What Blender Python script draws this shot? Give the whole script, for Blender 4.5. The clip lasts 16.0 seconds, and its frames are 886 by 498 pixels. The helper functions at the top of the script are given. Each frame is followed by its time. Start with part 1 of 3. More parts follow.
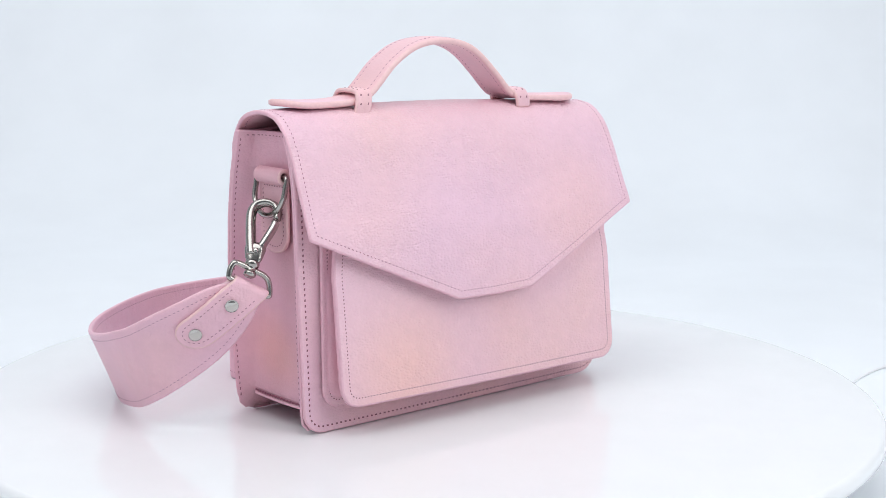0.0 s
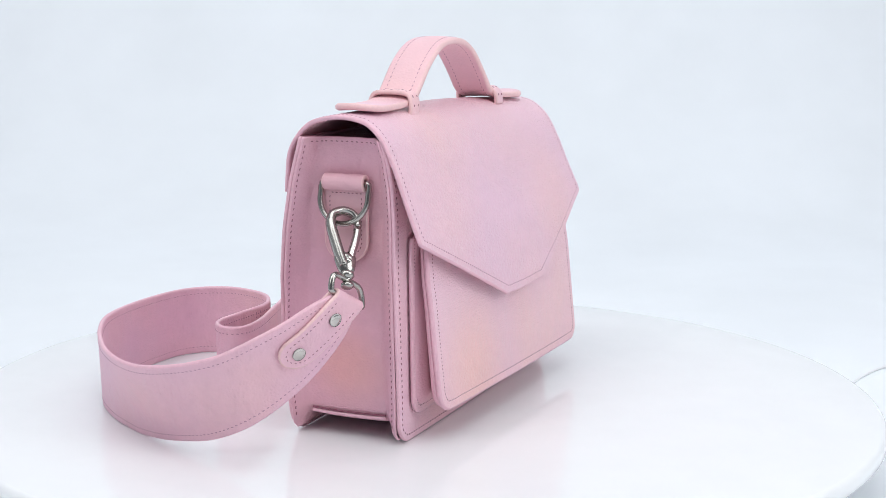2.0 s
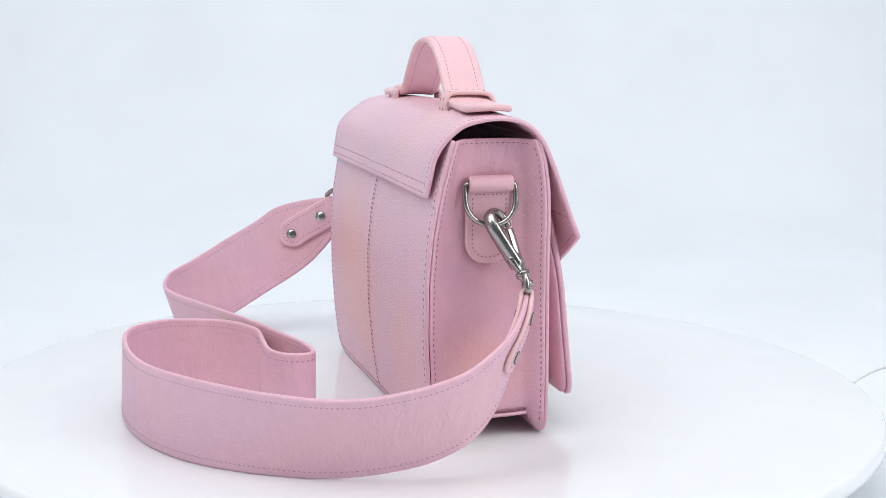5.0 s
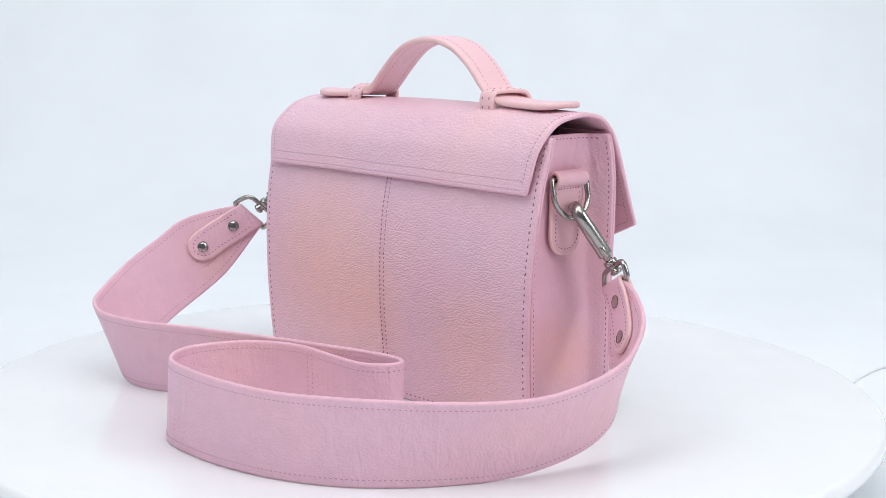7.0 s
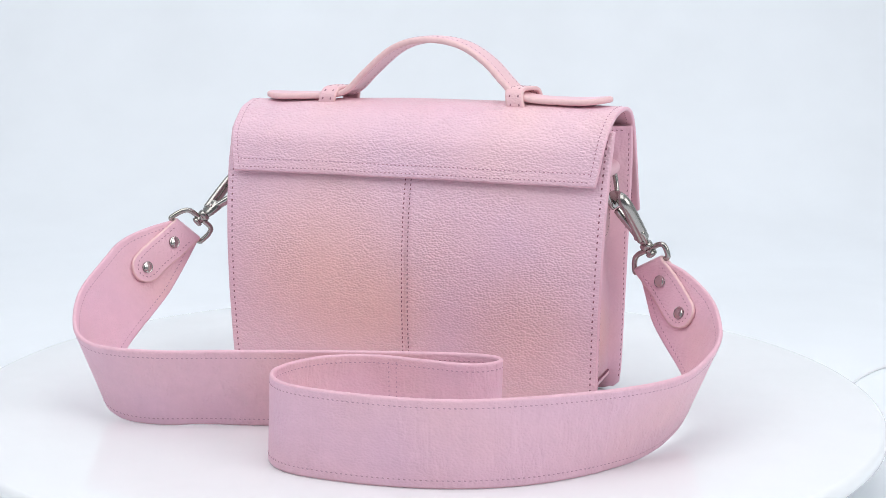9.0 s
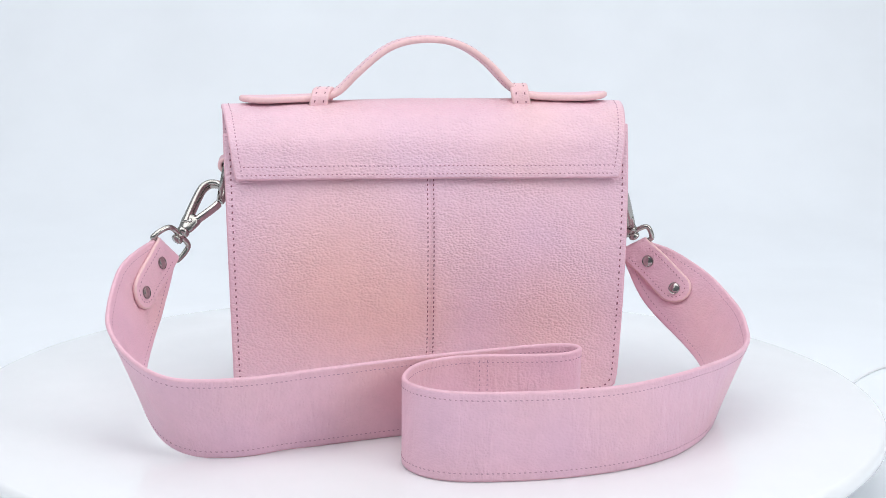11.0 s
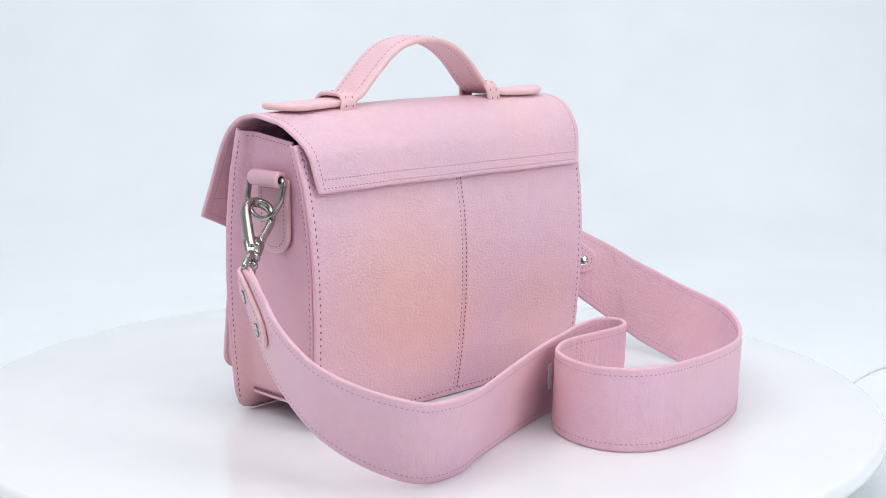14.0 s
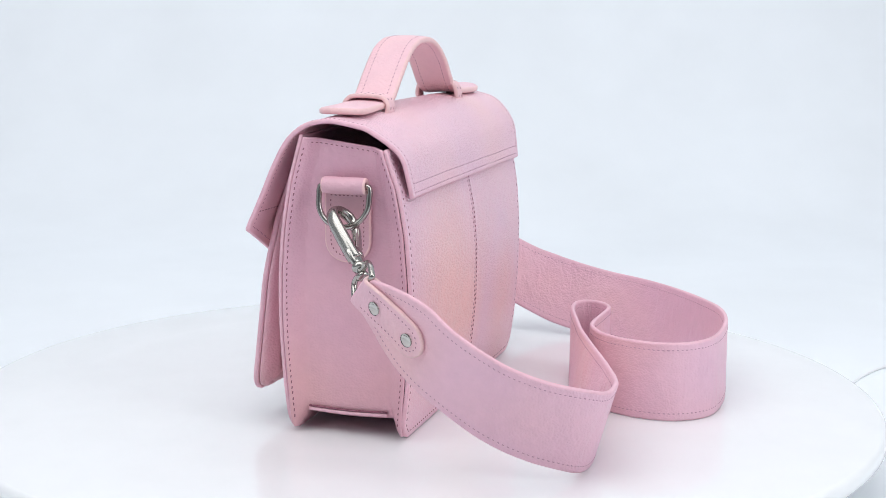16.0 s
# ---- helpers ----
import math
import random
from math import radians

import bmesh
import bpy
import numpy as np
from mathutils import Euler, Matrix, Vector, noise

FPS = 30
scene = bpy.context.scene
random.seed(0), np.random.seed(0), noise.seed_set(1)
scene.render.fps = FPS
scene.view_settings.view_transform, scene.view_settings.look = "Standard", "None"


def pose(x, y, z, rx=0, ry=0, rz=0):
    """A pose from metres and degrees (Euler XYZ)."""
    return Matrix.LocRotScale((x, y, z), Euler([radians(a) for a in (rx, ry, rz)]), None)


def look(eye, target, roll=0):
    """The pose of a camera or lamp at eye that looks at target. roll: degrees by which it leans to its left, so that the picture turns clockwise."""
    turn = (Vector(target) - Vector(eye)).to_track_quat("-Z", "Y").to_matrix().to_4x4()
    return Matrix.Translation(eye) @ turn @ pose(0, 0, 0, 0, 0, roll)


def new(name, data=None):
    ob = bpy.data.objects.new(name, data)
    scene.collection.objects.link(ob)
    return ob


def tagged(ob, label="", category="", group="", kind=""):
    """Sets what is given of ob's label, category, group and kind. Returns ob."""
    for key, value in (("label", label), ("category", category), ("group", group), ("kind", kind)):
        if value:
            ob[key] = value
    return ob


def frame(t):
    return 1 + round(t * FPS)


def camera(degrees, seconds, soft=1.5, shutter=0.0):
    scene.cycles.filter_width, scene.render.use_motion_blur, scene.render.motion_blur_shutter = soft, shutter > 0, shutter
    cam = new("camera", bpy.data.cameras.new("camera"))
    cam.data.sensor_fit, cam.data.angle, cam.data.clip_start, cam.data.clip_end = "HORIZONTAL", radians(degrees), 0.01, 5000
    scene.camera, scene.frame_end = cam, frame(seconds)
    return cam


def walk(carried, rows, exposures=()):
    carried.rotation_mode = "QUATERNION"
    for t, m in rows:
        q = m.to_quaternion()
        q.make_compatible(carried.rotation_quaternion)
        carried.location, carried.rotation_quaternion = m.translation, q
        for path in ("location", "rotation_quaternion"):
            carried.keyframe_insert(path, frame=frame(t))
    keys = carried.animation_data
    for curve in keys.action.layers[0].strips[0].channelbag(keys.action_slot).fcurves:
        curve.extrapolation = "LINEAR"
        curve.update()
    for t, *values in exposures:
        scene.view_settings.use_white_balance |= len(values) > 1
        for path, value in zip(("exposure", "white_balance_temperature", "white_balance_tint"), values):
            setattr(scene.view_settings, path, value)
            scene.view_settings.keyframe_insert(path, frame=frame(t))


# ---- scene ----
# ---------------------------------------------------------------- camera
cam = camera(34.61, 16.0, soft=0.8)
CAMERA_POSE = pose(0.0, -0.862, 0.2353, 80.271, -0.507, -0.777)
walk(cam, [(0.0, CAMERA_POSE), (16.0, CAMERA_POSE)], exposures=[(0.0, 0.0), (16.0, 0.0)])

# turn of the turntable, degrees at each full second
TURN = [-319.36, -306.65, -293.75, -280.69, -267.49, -254.18, -240.78, -227.33, -213.84,
        -200.34, -186.86, -173.43, -160.06, -146.80, -133.65, -120.65, -107.83]

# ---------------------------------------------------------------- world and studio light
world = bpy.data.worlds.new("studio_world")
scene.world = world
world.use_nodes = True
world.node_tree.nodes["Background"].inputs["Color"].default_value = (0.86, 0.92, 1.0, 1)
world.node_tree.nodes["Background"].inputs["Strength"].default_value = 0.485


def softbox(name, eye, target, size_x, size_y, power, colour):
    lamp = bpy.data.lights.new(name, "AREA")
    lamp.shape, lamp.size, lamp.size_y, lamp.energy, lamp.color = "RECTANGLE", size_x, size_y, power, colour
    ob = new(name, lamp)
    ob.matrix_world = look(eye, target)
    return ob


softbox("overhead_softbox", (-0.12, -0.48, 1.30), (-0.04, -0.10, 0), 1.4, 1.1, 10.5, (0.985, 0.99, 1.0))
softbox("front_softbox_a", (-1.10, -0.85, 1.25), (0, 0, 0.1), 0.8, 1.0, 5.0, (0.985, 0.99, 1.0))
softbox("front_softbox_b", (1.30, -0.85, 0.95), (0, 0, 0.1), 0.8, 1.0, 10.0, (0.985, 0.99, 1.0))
# added fill lamp, out of view, only to brighten the backdrop
softbox("backdrop_fill", (0.0, 0.55, 1.5), (0, 1.15, 0.3), 2.0, 0.5, 4.7, (0.93, 0.96, 1.0))


# ---------------------------------------------------------------- materials
def material(name):
    m = bpy.data.materials.new(name)
    m.use_nodes = True
    return m, m.node_tree.nodes, m.node_tree.links, m.node_tree.nodes["Principled BSDF"]


def noise_node(nodes, links, coord, scale, detail=3.0, rough=0.5, distortion=0.0):
    n = nodes.new("ShaderNodeTexNoise")
    n.inputs["Scale"].default_value, n.inputs["Detail"].default_value = scale, detail
    n.inputs["Roughness"].default_value, n.inputs["Distortion"].default_value = rough, distortion
    links.new(coord, n.inputs["Vector"])
    return n


def ramp_node(nodes, links, fac, stops):
    r = nodes.new("ShaderNodeValToRGB")
    e = r.color_ramp.elements
    while len(e) < len(stops):
        e.new(0.5)
    for el, (p, c) in zip(e, stops):
        el.position, el.color = p, (*c, 1)
    links.new(fac, r.inputs["Fac"])
    return r


def mix_node(nodes, links, fac, a, b, blend="MIX"):
    m = nodes.new("ShaderNodeMix")
    m.data_type, m.blend_type = "RGBA", blend
    for value, slot in ((fac, 0), (a, 6), (b, 7)):
        if isinstance(value, (int, float)):
            m.inputs[slot].default_value = value
        elif isinstance(value, tuple):
            m.inputs[slot].default_value = (*value, 1)
        else:
            links.new(value, m.inputs[slot])
    return m.outputs[2]


def math_node(nodes, links, op, a, b):
    m = nodes.new("ShaderNodeMath")
    m.operation = op
    for k, value in enumerate((a, b)):
        if isinstance(value, (int, float)):
            m.inputs[k].default_value = value
        else:
            links.new(value, m.inputs[k])
    return m.outputs[0]


# faint peach clouds in the dye: centre, reach, strength
SPOTS = [((0.052, 0.030, 0.072), 0.078, 0.72), ((0.015, 0.030, 0.055), 0.048, 0.6), ((-0.075, 0.031, 0.045), 0.05, 0.45), ((-0.062, -0.060, 0.034), 0.055, 0.65),
         ((0.075, -0.056, 0.112), 0.050, 0.3), ((-0.117, -0.004, 0.040), 0.030, 0.7), ((0.010, -0.062, 0.050), 0.040, 0.2)]


def leather_material(name, pebble, wrinkle, tint=(1, 1, 1), rough=0.42, crease_depth=0.0, pucker=0.0):
    """Dyed full-grain leather: pebbled grain, fine wrinkles, soft lilac and peach mottling."""
    m, nodes, links, bsdf = material(name)
    coord = nodes.new("ShaderNodeTexCoord").outputs["Object"]
    blotch = noise_node(nodes, links, coord, 11.0, 2.0, 0.45)
    base = ramp_node(nodes, links, blotch.outputs["Fac"], [
        (0.30, (0.768, 0.497, 0.603)), (0.46, (0.788, 0.502, 0.582)), (0.58, (0.802, 0.507, 0.563)), (0.70, (0.822, 0.521, 0.540))])
    tone = base.outputs["Color"]
    for (x, y, z), size, amount in SPOTS:
        away = nodes.new("ShaderNodeVectorMath")
        away.operation = "DISTANCE"
        links.new(coord, away.inputs[0])
        away.inputs[1].default_value = (x, y, z)
        ragged = math_node(nodes, links, "MULTIPLY_ADD", blotch.outputs["Fac"], 0.05)
        ragged.node.inputs[2].default_value = -0.025
        d = math_node(nodes, links, "ADD", away.outputs["Value"], ragged)
        fall = nodes.new("ShaderNodeMapRange")
        fall.interpolation_type = "SMOOTHSTEP"
        for k, value in ((1, 0.0), (2, size), (3, amount), (4, 0.0)):
            fall.inputs[k].default_value = value
        links.new(d, fall.inputs[0])
        tone = mix_node(nodes, links, fall.outputs[0], tone, (0.87, 0.51, 0.455))
    fine = noise_node(nodes, links, coord, 140.0, 4.0, 0.6)
    speck = ramp_node(nodes, links, fine.outputs["Fac"], [(0.3, (0.965, 0.96, 0.965)), (0.7, (1.02, 1.02, 1.02))])
    colour = mix_node(nodes, links, 1.0, tone, speck.outputs["Color"], "MULTIPLY")
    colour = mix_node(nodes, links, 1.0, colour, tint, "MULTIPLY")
    # pebbled cells, stretched a little by noise
    warp = noise_node(nodes, links, coord, 120.0, 3.0)
    add = nodes.new("ShaderNodeVectorMath")
    add.operation = "MULTIPLY_ADD"
    links.new(warp.outputs["Color"], add.inputs[0])
    add.inputs[1].default_value = (0.0012, 0.0012, 0.0012)
    links.new(coord, add.inputs[2])
    squash = nodes.new("ShaderNodeMapping")
    squash.inputs["Scale"].default_value = (0.64, 0.80, 1.0)
    links.new(add.outputs[0], squash.inputs["Vector"])
    cells = nodes.new("ShaderNodeTexVoronoi")
    cells.feature = "SMOOTH_F1"
    cells.inputs["Smoothness"].default_value = 0.22
    cells.inputs["Scale"].default_value = 880.0
    cells.inputs["Randomness"].default_value = 0.9
    links.new(squash.outputs["Vector"], cells.inputs["Vector"])
    crease = ramp_node(nodes, links, cells.outputs["Distance"], [(0.12, (1, 1, 1)), (0.45, (0.62, 0.62, 0.62)), (0.78, (0, 0, 0))])
    patches = ramp_node(nodes, links, noise_node(nodes, links, coord, 24.0, 2.0).outputs["Fac"], [(0.34, (0.50, 0.50, 0.50)), (0.66, (1, 1, 1))])
    grain = math_node(nodes, links, "MULTIPLY", crease.outputs["Color"], patches.outputs["Color"])
    folds = noise_node(nodes, links, coord, 260.0, 5.0, 0.65, 0.6)
    waves = noise_node(nodes, links, coord, 38.0, 2.0, 0.5)
    bump1 = nodes.new("ShaderNodeBump")
    bump1.inputs["Strength"].default_value, bump1.inputs["Distance"].default_value = pebble, 0.0010
    links.new(grain, bump1.inputs["Height"])
    bump2 = nodes.new("ShaderNodeBump")
    bump2.inputs["Strength"].default_value, bump2.inputs["Distance"].default_value = wrinkle, 0.0010
    links.new(folds.outputs["Fac"], bump2.inputs["Height"])
    links.new(bump1.outputs["Normal"], bump2.inputs["Normal"])
    bump3 = nodes.new("ShaderNodeBump")
    bump3.inputs["Strength"].default_value, bump3.inputs["Distance"].default_value = 0.25, 0.002
    links.new(waves.outputs["Fac"], bump3.inputs["Height"])
    links.new(bump2.outputs["Normal"], bump3.inputs["Normal"])
    last = bump3
    if crease_depth:
        # upright creases where the leather was bent
        stretch = nodes.new("ShaderNodeMapping")
        stretch.inputs["Scale"].default_value = (1.0, 1.0, 0.22)
        links.new(coord, stretch.inputs["Vector"])
        lines = noise_node(nodes, links, stretch.outputs["Vector"], 165.0, 4.0, 0.55, 0.8)
        where = ramp_node(nodes, links, noise_node(nodes, links, coord, 26.0, 2.0).outputs["Fac"], [(0.42, (0, 0, 0)), (0.62, (1, 1, 1))])
        last = nodes.new("ShaderNodeBump")
        last.inputs["Strength"].default_value, last.inputs["Distance"].default_value = crease_depth, 0.0030
        links.new(math_node(nodes, links, "MULTIPLY", lines.outputs["Fac"], where.outputs["Color"]), last.inputs["Height"])
        links.new(bump3.outputs["Normal"], last.inputs["Normal"])
    if pucker:
        # gathered folds below the mouth of the bag
        stretch = nodes.new("ShaderNodeMapping")
        stretch.inputs["Scale"].default_value = (1.0, 1.0, 0.55)
        links.new(coord, stretch.inputs["Vector"])
        gathers = noise_node(nodes, links, stretch.outputs["Vector"], 135.0, 1.5, 0.45, 0.4)
        split = nodes.new("ShaderNodeSeparateXYZ")
        links.new(coord, split.inputs[0])
        height = nodes.new("ShaderNodeMapRange")
        height.interpolation_type = "SMOOTHSTEP"
        for k, value in ((1, 0.112), (2, 0.155), (3, 0.06), (4, 1.0)):
            height.inputs[k].default_value = value
        links.new(split.outputs["Z"], height.inputs[0])
        fold = nodes.new("ShaderNodeBump")
        fold.inputs["Strength"].default_value, fold.inputs["Distance"].default_value = pucker, 0.0036
        links.new(math_node(nodes, links, "MULTIPLY", gathers.outputs["Fac"], height.outputs[0]), fold.inputs["Height"])
        links.new(last.outputs["Normal"], fold.inputs["Normal"])
        last = fold
    links.new(last.outputs["Normal"], bsdf.inputs["Normal"])
    links.new(colour, bsdf.inputs["Base Color"])
    gloss = ramp_node(nodes, links, fine.outputs["Fac"], [(0.3, (rough - 0.06,) * 3), (0.7, (rough + 0.08,) * 3)])
    links.new(gloss.outputs["Color"], bsdf.inputs["Roughness"])
    bsdf.inputs["Specular IOR Level"].default_value = 0.45
    return m


def plain_material(name, colour, rough, metal=0.0, vary=0.06, scale=300.0, bump=0.15, depth=0.0002):
    m, nodes, links, bsdf = material(name)
    coord = nodes.new("ShaderNodeTexCoord").outputs["Object"]
    n = noise_node(nodes, links, coord, scale, 4.0, 0.6)
    lo, hi = tuple(c * (1 - vary) for c in colour), tuple(min(1.0, c * (1 + vary)) for c in colour)
    r = ramp_node(nodes, links, n.outputs["Fac"], [(0.3, lo), (0.7, hi)])
    links.new(r.outputs["Color"], bsdf.inputs["Base Color"])
    rr = ramp_node(nodes, links, n.outputs["Fac"], [(0.3, (rough * 0.85,) * 3), (0.7, (min(1, rough * 1.2),) * 3)])
    links.new(rr.outputs["Color"], bsdf.inputs["Roughness"])
    b = nodes.new("ShaderNodeBump")
    b.inputs["Strength"].default_value, b.inputs["Distance"].default_value = bump, depth
    links.new(n.outputs["Fac"], b.inputs["Height"])
    links.new(b.outputs["Normal"], bsdf.inputs["Normal"])
    bsdf.inputs["Metallic"].default_value = metal
    return m


PEBBLED = leather_material("pebbled_leather", 0.54, 0.10, (1.02, 1.05, 1.05), 0.35)
INNER = leather_material("flap_lining_leather", 0.10, 0.25, (0.97, 0.90, 0.89), 0.5)
POCKET = leather_material("pocket_leather", 0.40, 0.10, (1.04, 1.07, 1.06), 0.38)
SMOOTH = leather_material("smooth_leather", 0.38, 0.20, (1.03, 1.05, 1.05), 0.42, 0.2)
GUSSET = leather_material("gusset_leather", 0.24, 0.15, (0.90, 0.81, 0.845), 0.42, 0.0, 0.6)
# same leather tinted darker: the shade round the side tabs is in its colour
SHADED_TAB = leather_material("shaded_tab_leather", 0.15, 0.25, (0.91, 0.84, 0.83), 0.46)
STRAP = leather_material("strap_leather", 0.25, 0.35, (1.0, 0.985, 1.03), 0.46, 0.55)
TRIM = leather_material("trim_leather", 0.28, 0.20, (1.01, 1.02, 1.0), 0.44)
EDGE = plain_material("edge_paint", (0.76, 0.455, 0.54), 0.42, 0.0, 0.05, 400.0, 0.3)
PALE_EDGE = plain_material("pale_edge_paint", (0.80, 0.53, 0.535), 0.42, 0.0, 0.05, 400.0, 0.3)
PALE_THREAD = plain_material("rose_thread", (0.42, 0.20, 0.27), 0.7, 0.0, 0.2, 900.0)
STRAP_THREAD = plain_material("pink_thread", (0.50, 0.27, 0.35), 0.7, 0.0, 0.2, 900.0)
THREAD = plain_material("mauve_thread", (0.25, 0.09, 0.13), 0.7, 0.0, 0.25, 900.0)
# near black: the shade inside the bag is put into the lining's colour
LINING = plain_material("shade_black_lining", (0.045, 0.038, 0.045), 0.9)
NICKEL = plain_material("brushed_nickel", (0.40, 0.385, 0.36), 0.21, 1.0, 0.03, 160.0, 0.03, 0.0001)
POLISHED = plain_material("polished_nickel", (0.52, 0.50, 0.475), 0.14, 1.0, 0.02, 150.0, 0.02, 0.0001)
ACRYLIC = plain_material("white_acrylic", (0.80, 0.81, 0.825), 0.10, 0.0, 0.012, 30.0, 0.02)
acrylic = ACRYLIC.node_tree.nodes["Principled BSDF"]
acrylic.inputs["Subsurface Weight"].default_value = 0.35
acrylic.inputs["Subsurface Radius"].default_value = (1.0, 1.0, 1.0)
acrylic.inputs["Subsurface Scale"].default_value = 0.012
PLASTIC = plain_material("white_plastic", (0.78, 0.79, 0.81), 0.45, 0.0, 0.02, 60.0)
PAPER = plain_material("white_paper", (0.83, 0.86, 0.893), 0.9, 0.0, 0.035, 3.2, 0.3, 0.004)
WALL = plain_material("grey_wall_paint", (0.28, 0.285, 0.295), 0.8, 0.0, 0.05, 6.0, 0.2, 0.002)
CABLE = plain_material("grey_cable", (0.80, 0.81, 0.83), 0.5)


# ---------------------------------------------------------------- mesh helpers
def link_mesh(name, verts, faces, mats, mat_of=None, parent=None, label="", smooth=True):
    me = bpy.data.meshes.new(name)
    me.from_pydata([tuple(v) for v in verts], [], faces)
    for m in mats:
        me.materials.append(m)
    if mat_of:
        me.polygons.foreach_set("material_index", mat_of)
    me.polygons.foreach_set("use_smooth", [smooth] * len(faces))
    bm = bmesh.new()
    bm.from_mesh(me)
    bmesh.ops.recalc_face_normals(bm, faces=bm.faces)
    bm.to_mesh(me)
    bm.free()
    me.update()
    ob = new(name, me)
    ob.parent = parent
    if label:
        tagged(ob, label)
    return ob


def normal_at(F, a, b, e=2e-5):
    n = (F(a + e, b) - F(a - e, b)).cross(F(a, b + e) - F(a, b - e))
    return n.normalized()


def spread(lo, hi, count, near=0.0009):
    """Values from lo to hi with a narrow first and last step, so that rims stay crisp."""
    mid = [lo + (hi - lo) * k / count for k in range(1, count)]
    near = min(near, 0.45 * abs(hi - lo) / count)
    step = near if hi > lo else -near
    return [lo, lo + step] + mid + [hi - step, hi]


def sheet(name, F, rows, thick, mats, parent, label="", round_rim=0.42):
    """A slab of leather: rows of surface parameters (a, b) on F, with thickness and a rounded, painted rim."""
    R, C = len(rows), len(rows[0])
    P = [[F(a, b) for a, b in row] for row in rows]
    N = [[normal_at(F, a, b) for a, b in row] for row in rows]
    verts = [P[i][j] + N[i][j] * thick / 2 for i in range(R) for j in range(C)]
    verts += [P[i][j] - N[i][j] * thick / 2 for i in range(R) for j in range(C)]
    faces, mat_of = [], []
    at = lambda i, j: i * C + j
    for i in range(R - 1):
        for j in range(C - 1):
            faces.append((at(i, j), at(i, j + 1), at(i + 1, j + 1), at(i + 1, j)))
            faces.append(tuple(R * C + k for k in (at(i, j), at(i + 1, j), at(i + 1, j + 1), at(i, j + 1))))
            mat_of += [0, 2 if len(mats) > 2 else 0]
    loop = [(0, j) for j in range(C)] + [(i, C - 1) for i in range(1, R)]
    loop += [(R - 1, j) for j in range(C - 2, -1, -1)] + [(i, 0) for i in range(R - 2, 0, -1)]
    n = len(loop)
    first = len(verts)
    for k, (i, j) in enumerate(loop):
        before, after = P[loop[k - 1][0]][loop[k - 1][1]], P[loop[(k + 1) % n][0]][loop[(k + 1) % n][1]]
        out = (after - before).cross(N[i][j])
        out = out.normalized() if out.length > 1e-12 else Vector((0, 0, 0))
        inner = P[min(max(i, 1), R - 2)][min(max(j, 1), C - 2)]
        if out.dot(P[i][j] - inner) < 0:
            out = -out
        for h, push in ((0.27, 0.8), (-0.27, 0.8)):
            verts.append(P[i][j] + N[i][j] * thick * h + out * thick * round_rim * push)
    for k in range(n):
        (i, j), (p, q) = loop[k], loop[(k + 1) % n]
        a0, a1, b0, b1 = first + 2 * k, first + 2 * k + 1, first + 2 * ((k + 1) % n), first + 2 * ((k + 1) % n) + 1
        faces += [(at(i, j), at(p, q), b0, a0), (a0, b0, b1, a1), (a1, b1, R * C + at(p, q), R * C + at(i, j))]
        mat_of += [1, 1, 1]
    return link_mesh(name, verts, faces, mats, mat_of, parent, label)


def stitching(F, paths, thick, parent, sides=(1,), pitch=0.0020, width=0.00065, thread=None):
    """Rows of short stitches along paths of surface parameters; one mesh of many tiny threads."""
    verts, faces = [], []
    for path in paths:
        carry = pitch * 0.5
        for (a0, b0), (a1, b1) in zip(path[:-1], path[1:]):
            p0, p1 = F(a0, b0), F(a1, b1)
            length = (p1 - p0).length
            if length < 1e-7:
                continue
            while carry < length:
                u = carry / length
                a, b = a0 + (a1 - a0) * u, b0 + (b1 - b0) * u
                c, n = F(a, b), normal_at(F, a, b)
                d = (p1 - p0) / length
                slant = random.uniform(0.06, 0.22)
                for side in sides:
                    up = n * side
                    across = d.cross(up).normalized()
                    along = (d + across * slant).normalized() * min(pitch * 0.26, 0.0008) * random.uniform(0.85, 1.1)
                    w = across * width * 0.5
                    o = c + up * (thick / 2 - 0.0001)
                    k = len(verts)
                    verts += [o - along - w, o - along + w, o + along + w, o + along - w,
                              o - along * 0.6 - w * 0.6 + up * 0.00025, o - along * 0.6 + w * 0.6 + up * 0.00025,
                              o + along * 0.6 + w * 0.6 + up * 0.00025, o + along * 0.6 - w * 0.6 + up * 0.00025]
                    faces += [tuple(k + q for q in f) for f in ((4, 5, 6, 7), (0, 1, 5, 4), (1, 2, 6, 5), (2, 3, 7, 6), (3, 0, 4, 7))]
                carry += pitch
            carry -= length
    me = bpy.data.meshes.new("stitching")
    me.from_pydata([tuple(v) for v in verts], [], faces)
    me.materials.append(thread or THREAD)
    ob = new("stitching", me)
    ob.parent = parent
    return tagged(ob, "dark mauve thread stitches", kind="stuff")


